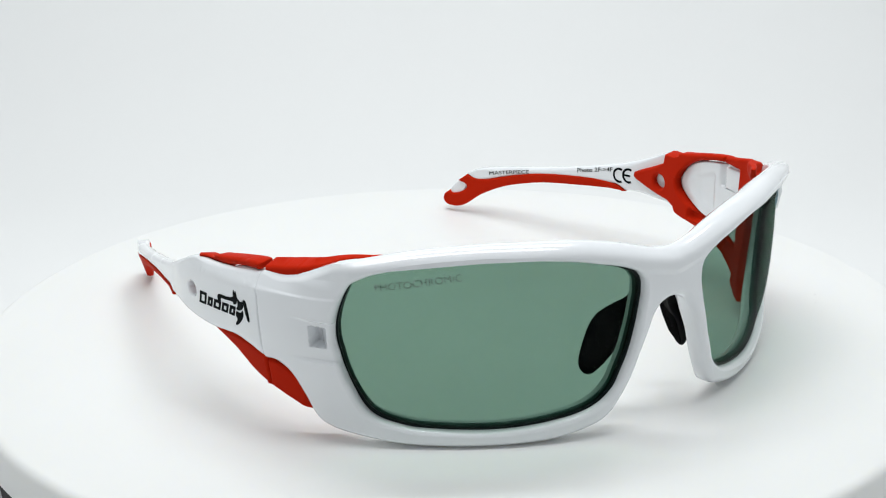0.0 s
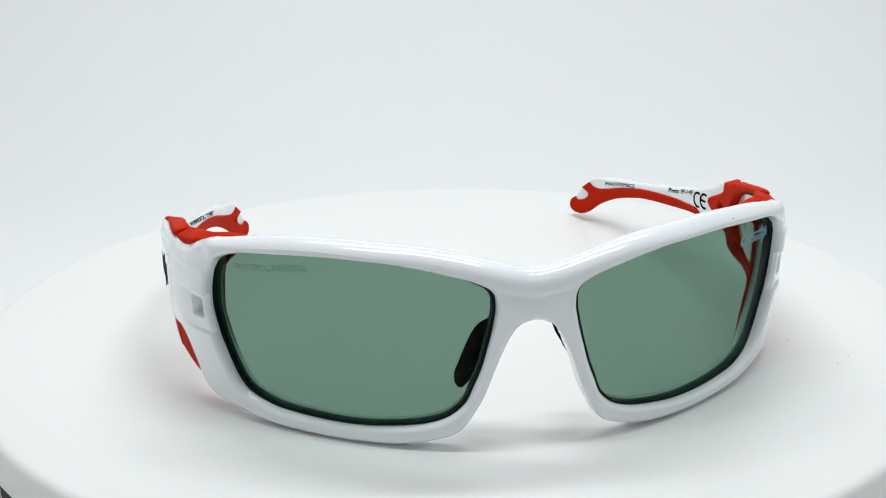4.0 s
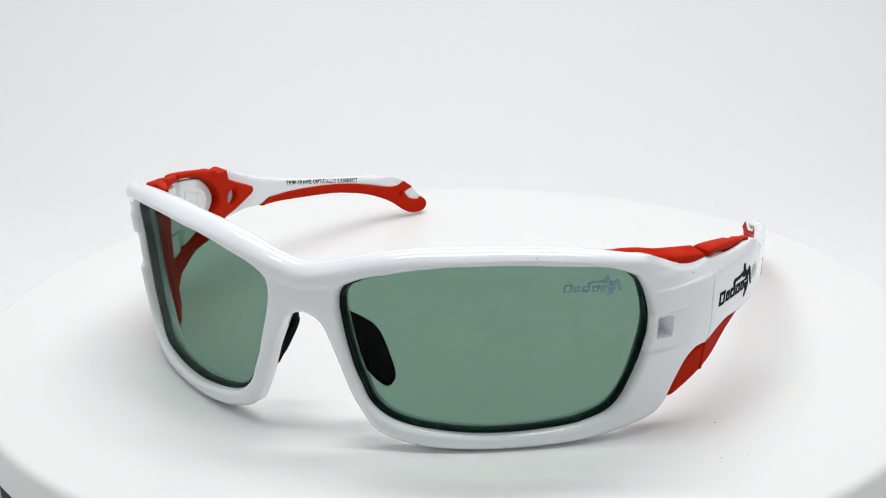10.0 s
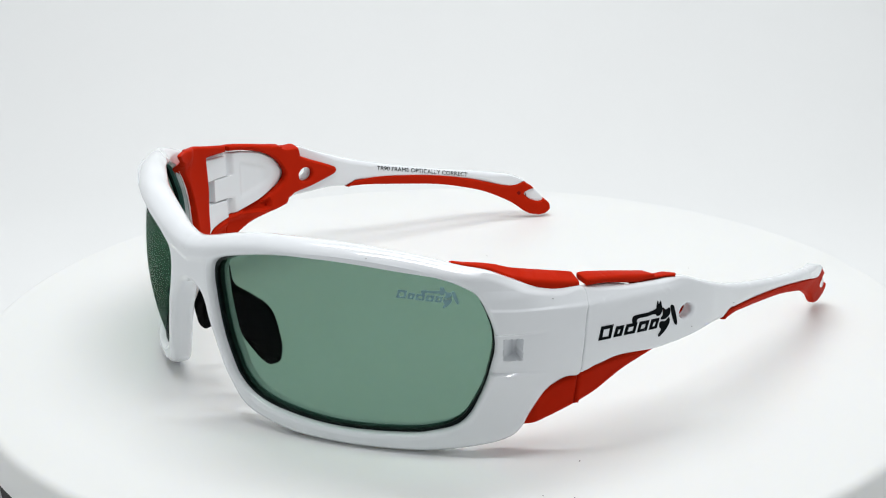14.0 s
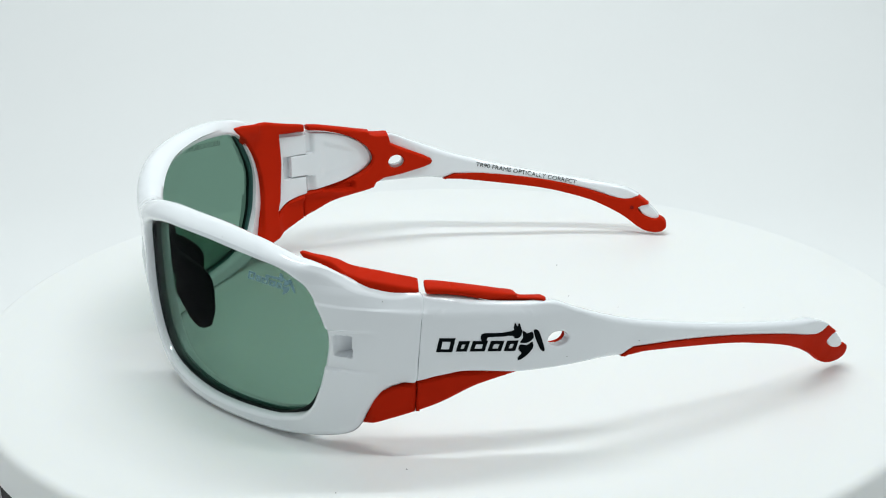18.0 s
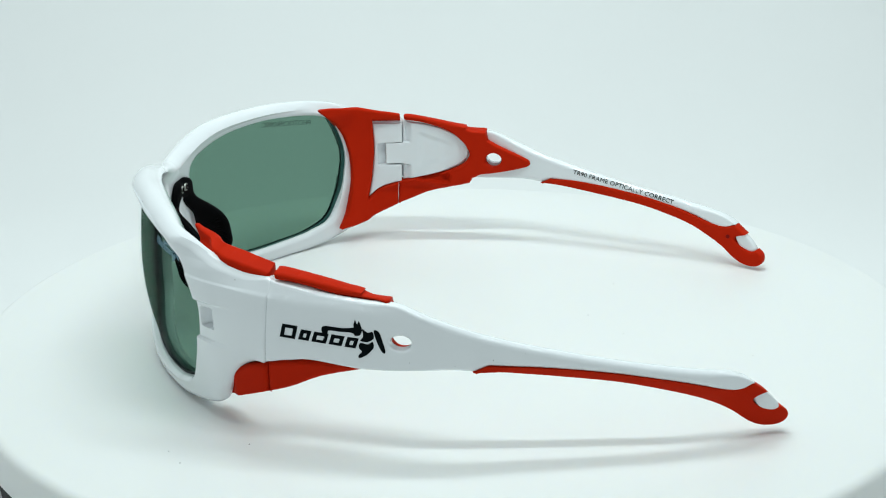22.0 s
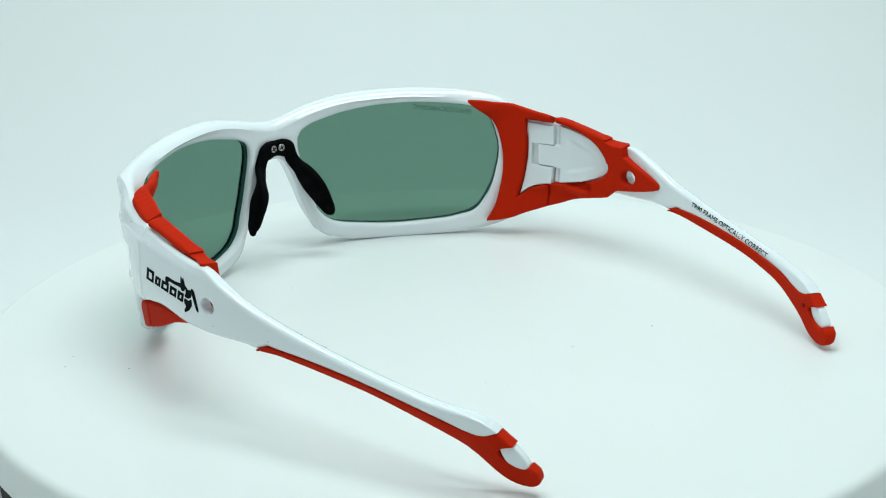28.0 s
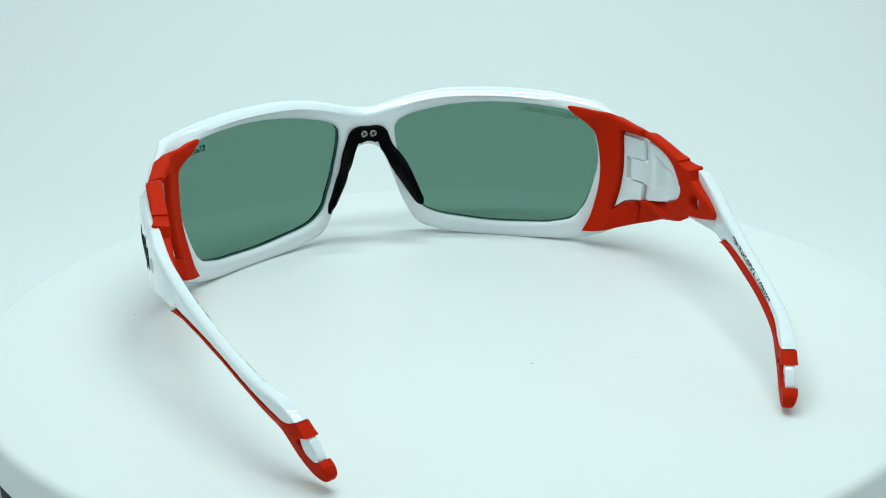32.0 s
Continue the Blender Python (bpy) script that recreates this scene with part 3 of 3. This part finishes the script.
def front_flank(side):
    v, f = sheet(rounded(FRONT_PAD), lambda s, z: np.interp(s, [64, 79, 82.5, 93], [-3.6, -3.2, -0.9, -0.6]) - 0.45 * smooth(20, 30, z) - 1.5 * smooth(18.5, 19.5, z) * (1 - smooth(26, 27, z)) * (1 - smooth(80, 81.5, s)) - 3.8 * smooth(33, 37, z) * (1 - smooth(71, 79, s)) - 1.9 * smooth(80, 83, s) * smooth(14.0, 16.5, z) * (1 - 0.35 * smooth(32.6, 33.8, z)),
                 lambda s, z: np.interp(s, [64, 70, 74, 84, 93], [-5.9, -6.5, -7.2, -7.0, -6.2]) - 3.0 * smooth(31, 37, z) * (1 - smooth(70, 80, s)) + 1.5 * smooth(80, 84, s) * (1 - smooth(12.5, 15.0, z)), (), ramp((63, 0.3), (70, 0.45), (78, 0.8)), side, step=0.8, rise=0.8, tilt=lambda s, z: np.interp(s, [66, 72, 79, 93], [0.0, -0.3, -0.9, -1.0]) * smooth(27, 35, z))
    pad = mesh_object("brow_pad", v, f, RED, glasses, "red rubber liner inside the end of the front")
    v, f = sheet(rounded(FRONT_HINGE), -2.4, -5.3, (), 0.35, side)
    mesh_object("hinge_plate", v, f, WHITE, pad, "white plastic hinge plate")


temples = {}
for side in (1, -1):
    temples[side] = temple(side)
    front_flank(side)


# ---- nose piece ----
def nose_piece():
    path = [(13.85, -63.1, 9.45), (13.7, -63.2, 9.9), (13.2, -63.6, 11.4), (11.9, -64.0, 13.8), (9.5, -65.1, 18.7), (7.4, -66.9, 22.8), (5.6, -69.2, 26.1), (3.8, -69.2, 29.6), (0, -69.7, 30.4)]
    wide = [(0.1, 0.4, -0.1), (0.5, 1.6, -0.4), (0.9, 2.6, -0.5), (1.0, 3.5, -0.4), (0.7, 4.1, 0.8), (1.8, 2.5, 0.2), (1.7, 0.6, 0.6), (0.8, 0.4, 2.4), (0, 0, 2.2)]
    thick = [0.2, 0.5, 0.8, 0.95, 1.3, 1.3, 1.1, 1.1, 1.1]
    path += [(-x, y, z) for x, y, z in reversed(path[:-1])]
    wide += [(-a, b, c) for a, b, c in reversed(wide[:-1])]
    thick += thick[:-1][::-1]
    P, Wd, Th = spline(path, 8), spline(wide, 8), spline([(t, t) for t in thick], 8)[:, 0]
    n, k = len(P), 22
    verts, faces, ribs = [], [], []
    for i in range(n):
        t = P[min(i + 1, n - 1)] - P[max(i - 1, 0)]
        t /= np.linalg.norm(t)
        w = Wd[i] - t * (Wd[i] @ t)
        b = np.cross(t, w)
        b /= np.linalg.norm(b)
        out = b if b[0] * P[i][0] < 0 else -b
        ribs.append((P[i] + out * Th[i] * 0.93, w))
        for j in range(k):
            a = 2 * math.pi * j / k
            ca, sa = math.cos(a), math.sin(a)
            q = P[i] + w * np.sign(ca) * abs(ca) ** 0.7 + b * Th[i] * np.sign(sa) * abs(sa) ** 0.7
            verts.append(q * 0.001)
    for i in range(n - 1):
        for j in range(k):
            faces.append((i * k + j, i * k + (j + 1) % k, (i + 1) * k + (j + 1) % k, (i + 1) * k + j))
    faces += [tuple(range(k)), tuple(range((n - 1) * k, n * k))]
    ob = mesh_object("nose_piece", verts, faces, BLACK, glasses, "black rubber nose bridge with two pads", sharp=60)
    # grip ribs across the inner face of both pads
    for i in [*range(14, 35, 1), *range(n - 35, n - 14)]:
        c, w = ribs[i]
        bm = bmesh.new()
        bmesh.ops.create_cone(bm, cap_ends=True, segments=6, radius1=0.0002, radius2=0.0002, depth=np.linalg.norm(w) * 0.0014)
        turn = Vector(w).to_track_quat("Z", "Y").to_matrix().to_4x4()
        bmesh.ops.transform(bm, matrix=Matrix.Translation(Vector(c) * 0.001) @ turn, verts=bm.verts)
        part("rib", bm, BLACK, ob)
    for x in (-1.3, 1.4):
        bm = bmesh.new()
        bmesh.ops.create_cone(bm, cap_ends=True, segments=20, radius1=0.0011, radius2=0.0009, depth=0.0006)
        bmesh.ops.transform(bm, matrix=Matrix.Translation((x * 0.001, -0.06855, 0.0306)) @ pose(0, 0, 0, -90), verts=bm.verts)
        screw = part("screw", bm, STEEL, ob, "small cross-head steel screw")
        # raised black bars painted for the shade in the cross recess
        for turn in (25, 115):
            bm = bmesh.new()
            bmesh.ops.create_cube(bm, size=1)
            for v in bm.verts:
                v.co = Vector((v.co.x * 0.0015, v.co.y * 0.0003, v.co.z * 0.00035))
            bmesh.ops.transform(bm, matrix=Matrix.Translation((x * 0.001, -0.0683, 0.0306)) @ pose(0, 0, 0, -90) @ pose(0, 0, 0, 0, 0, turn), verts=bm.verts)
            part("slot", bm, BLACK, screw)


nose_piece()


# ---- printing ----
def words(text, name, s0, z0, s1, z1, height, d, side, mat, parent, label):
    """Lettering laid on the shell, from (s0, z0) to (s1, z1) along its base line."""
    cu = bpy.data.curves.new("lettering", "FONT")
    cu.body, cu.resolution_u = text, 3
    tmp = bpy.data.objects.new("lettering", cu)
    scene.collection.objects.link(tmp)
    me = bpy.data.meshes.new_from_object(tmp)
    bpy.data.objects.remove(tmp)
    co = np.array([v.co[:2] for v in me.vertices])
    faces = [list(p.vertices) for p in me.polygons]
    bpy.data.meshes.remove(me)
    co -= co.min(0)
    width = co[:, 0].max()
    u = co[:, 0] / width
    h = co[:, 1] / co[:, 1].max() * height
    run = np.array([s1 - s0, z1 - z0])
    run /= np.linalg.norm(run)
    up = np.array([-run[1], run[0]]) * (1 if run[0] > 0 else -1)
    s, z = s0 + (s1 - s0) * u + up[0] * h, z0 + (z1 - z0) * u + up[1] * h
    n = len(s)
    dd = d(s, z) if callable(d) else d
    verts = np.vstack([shell(s, z, dd + 0.08, side), shell(s, z, dd - 0.06, side)])
    return mesh_object(name, verts, faces + [[i + n for i in reversed(f)] for f in faces], mat, parent, label, flat=True)


def shape(outline, name, d, side, mat, parent, label="", holes=()):
    face = d if callable(d) else (lambda s, z: d + 0 * s)
    v, f = sheet(outline, lambda s, z: face(s, z) + 0.05, lambda s, z: face(s, z) - 0.12, holes, 0.02, side, 1.0)
    return mesh_object(name, v, f, mat, parent, label, flat=True)


def arc_stroke(cs, cz, r, w):
    """A thick arc open towards the front of the temple."""
    a = [radians(62 + 236 * i / 18) for i in range(19)]
    return [(cs - r * math.cos(t), cz + r * math.sin(t)) for t in a] + [(cs - (r - w) * math.cos(t), cz + (r - w) * math.sin(t)) for t in reversed(a)]


def conformity_mark(s0, z0, s1, z1, r):
    label = "black conformity mark"
    for cs, cz in ((s0, z0), (s1, z1)):
        v, f = sheet(arc_stroke(cs, cz, r, 0.62), -3.0, lambda s, z: -3.1 + 0 * s, (), 0.02, 1, 1.0)
        mesh_object("print_arc", v, f, INK, temples[1], label, flat=True)
    v, f = sheet([(s1 + r * 0.8, z1 - 0.28), (s1 + r * 0.8, z1 + 0.28), (s1 - r * 0.25, z1 + 0.28), (s1 - r * 0.25, z1 - 0.28)], -3.0, lambda s, z: -3.1 + 0 * s, (), 0.02, 1, 1.0)
    mesh_object("print_bar", v, f, INK, temples[1], label, flat=True)


# slanted hollow blocks with a winged shape over them, in units of the mark: x 0 to 22, y 0 to 8
BLOCKS = [(0.0, 3.2, 2.2, 5.1), (3.9, 6.1, 2.3, 4.5), (6.7, 9.7, 2.3, 4.5), (10.3, 13.0, 2.3, 4.5), (13.6, 15.9, 2.3, 4.5)]
WINGED = [
    [(9.3, 4.2), (8.9, 5.3), (9.6, 6.1), (12.5, 6.15), (15.4, 6.6), (15.6, 7.3), (15.9, 8.3), (16.3, 7.5), (16.7, 8.2), (17.1, 7.2), (17.3, 6.2), (16.8, 5.2), (15.8, 5.0), (15.3, 5.5), (12.6, 5.35), (10.4, 5.25), (10.1, 4.4)],
    [(17.5, 5.0), (17.4, 6.6), (18.4, 6.0), (19.4, 6.3), (19.7, 5.2), (19.2, 4.5), (18.2, 4.0), (16.9, 4.1)],
    [(19.7, 6.6), (20.4, 6.7), (21.0, 5.9), (22.0, 2.5), (21.4, 2.2), (20.6, 3.6), (20.0, 5.2)],
    [(16.9, 3.6), (18.4, 3.5), (19.4, 4.2), (19.6, 3.0), (18.7, 1.7), (17.6, 0.8), (16.6, 0.3), (16.5, 0.9), (17.2, 1.8), (16.6, 2.5)]]


def mark(origin, along, scale, d, side, mat, parent, label):
    ox, oz = origin

    def put(x, y):
        return (ox + along[0] * x * scale, oz + (along[1] * x + y) * scale)
    for a, b, lo, hi in BLOCKS:
        quad = [(a, lo), (b, lo), (b + 0.7, hi), (a + 0.7, hi)]
        gap = [(a + 0.95, lo + 0.55), (b - 0.6, lo + 0.55), (b - 0.25, hi - 0.7), (a + 1.3, hi - 0.7)]
        shape([put(*q) for q in quad], "print_block", d, side, mat, parent, label, [[put(*q) for q in gap]])
    for outline in WINGED:
        shape([put(*q) for q in rounded(outline, 3)], "print_wing", d, side, mat, parent, label)


mark((95.5, 19.9), (1, -0.085), 1.0, 0.05, 1, INK, temples[1], "black printed mark")
mark((116.6, 18.2), (-1, 0.085), 0.97, 0.05, -1, INK, temples[-1], "black printed mark")
mark((53.8, 31.9), (1, -0.06), 0.56, lens_face, 1, ETCH_BLUE, lenses[1], "pale etched mark")
words("PHOTOCHROMIC", "lens_lettering", 64.4, 33.5, 47.2, 35.7, 1.5, lens_face, -1, ETCH_GREY, lenses[-1], "grey etched lettering")


def inner_face(s, z):
    """The inside of the temple, rounded off towards its upper edge."""
    top = np.interp(s, [133.35, 138.15, 150.15, 163.83, 175.93, 186.36], [24.9, 23.3, 20.3, 17.4, 15.3, 13.5])
    in_ = np.clip(1.2 - (top - z) * 0.97, 0, 1.15)
    return np.interp(s, [133, 162, 195], [-3.08, -3.08, -3.3]) + 1.2 - np.sqrt(1.44 - in_ ** 2)


words("TR90 FRAME OPTICALLY CORRECT", "temple_lettering", 144.7, 19.75, 174.3, 13.95, 1.15, inner_face, -1, INK, temples[-1], "small black lettering")
words("MASTERPIECE", "temple_lettering", 185.0, 11.7, 170.0, 14.5, 1.05, inner_face, 1, INK, temples[1], "small black lettering")
words("Photo 2F->4F", "temple_lettering", 152.0, 18.3, 139.2, 21.0, 1.2, inner_face, 1, INK, temples[1], "small black lettering")
conformity_mark(136.9, 20.3, 133.7, 20.75, 2.2)

random.seed(4)
for x, y in [(-31.1, 38), (-7.2, 32.9), (75.5, -30.9)]:
    speck(x, y, 0.16, platter)
for i in range(7):
    a, r = random.uniform(0, 6.28), random.uniform(35, 108)
    speck(r * math.cos(a), r * math.sin(a), random.uniform(0.07, 0.14), platter)

# dust on the white plastic
for s_, z_, d_ in [(85.2, 32.6, -0.85), (122.3, 18.3, 0), (139.0, 18.8, 0), (48.2, 41.0, -0.2)]:
    p = shell(np.array(s_), np.array(z_), np.array(d_), 1) * 1000
    speck(p[0], p[1], 0.13, glasses, p[2])


# ---- what turns ----
def motions():
    table_rows, glasses_rows = [], []
    for i in range(33):
        t = float(i)
        a = A0 + RATE * t
        table_rows.append((t, pose(0, 0, -0.0013, 0, 0, a)))
        glasses_rows.append((t, pose(0.001617 * math.cos(radians(a)), 0.001617 * math.sin(radians(a)), 0, 0, 0, a)))
    walk(turntable, table_rows)
    walk(glasses, glasses_rows)


motions()
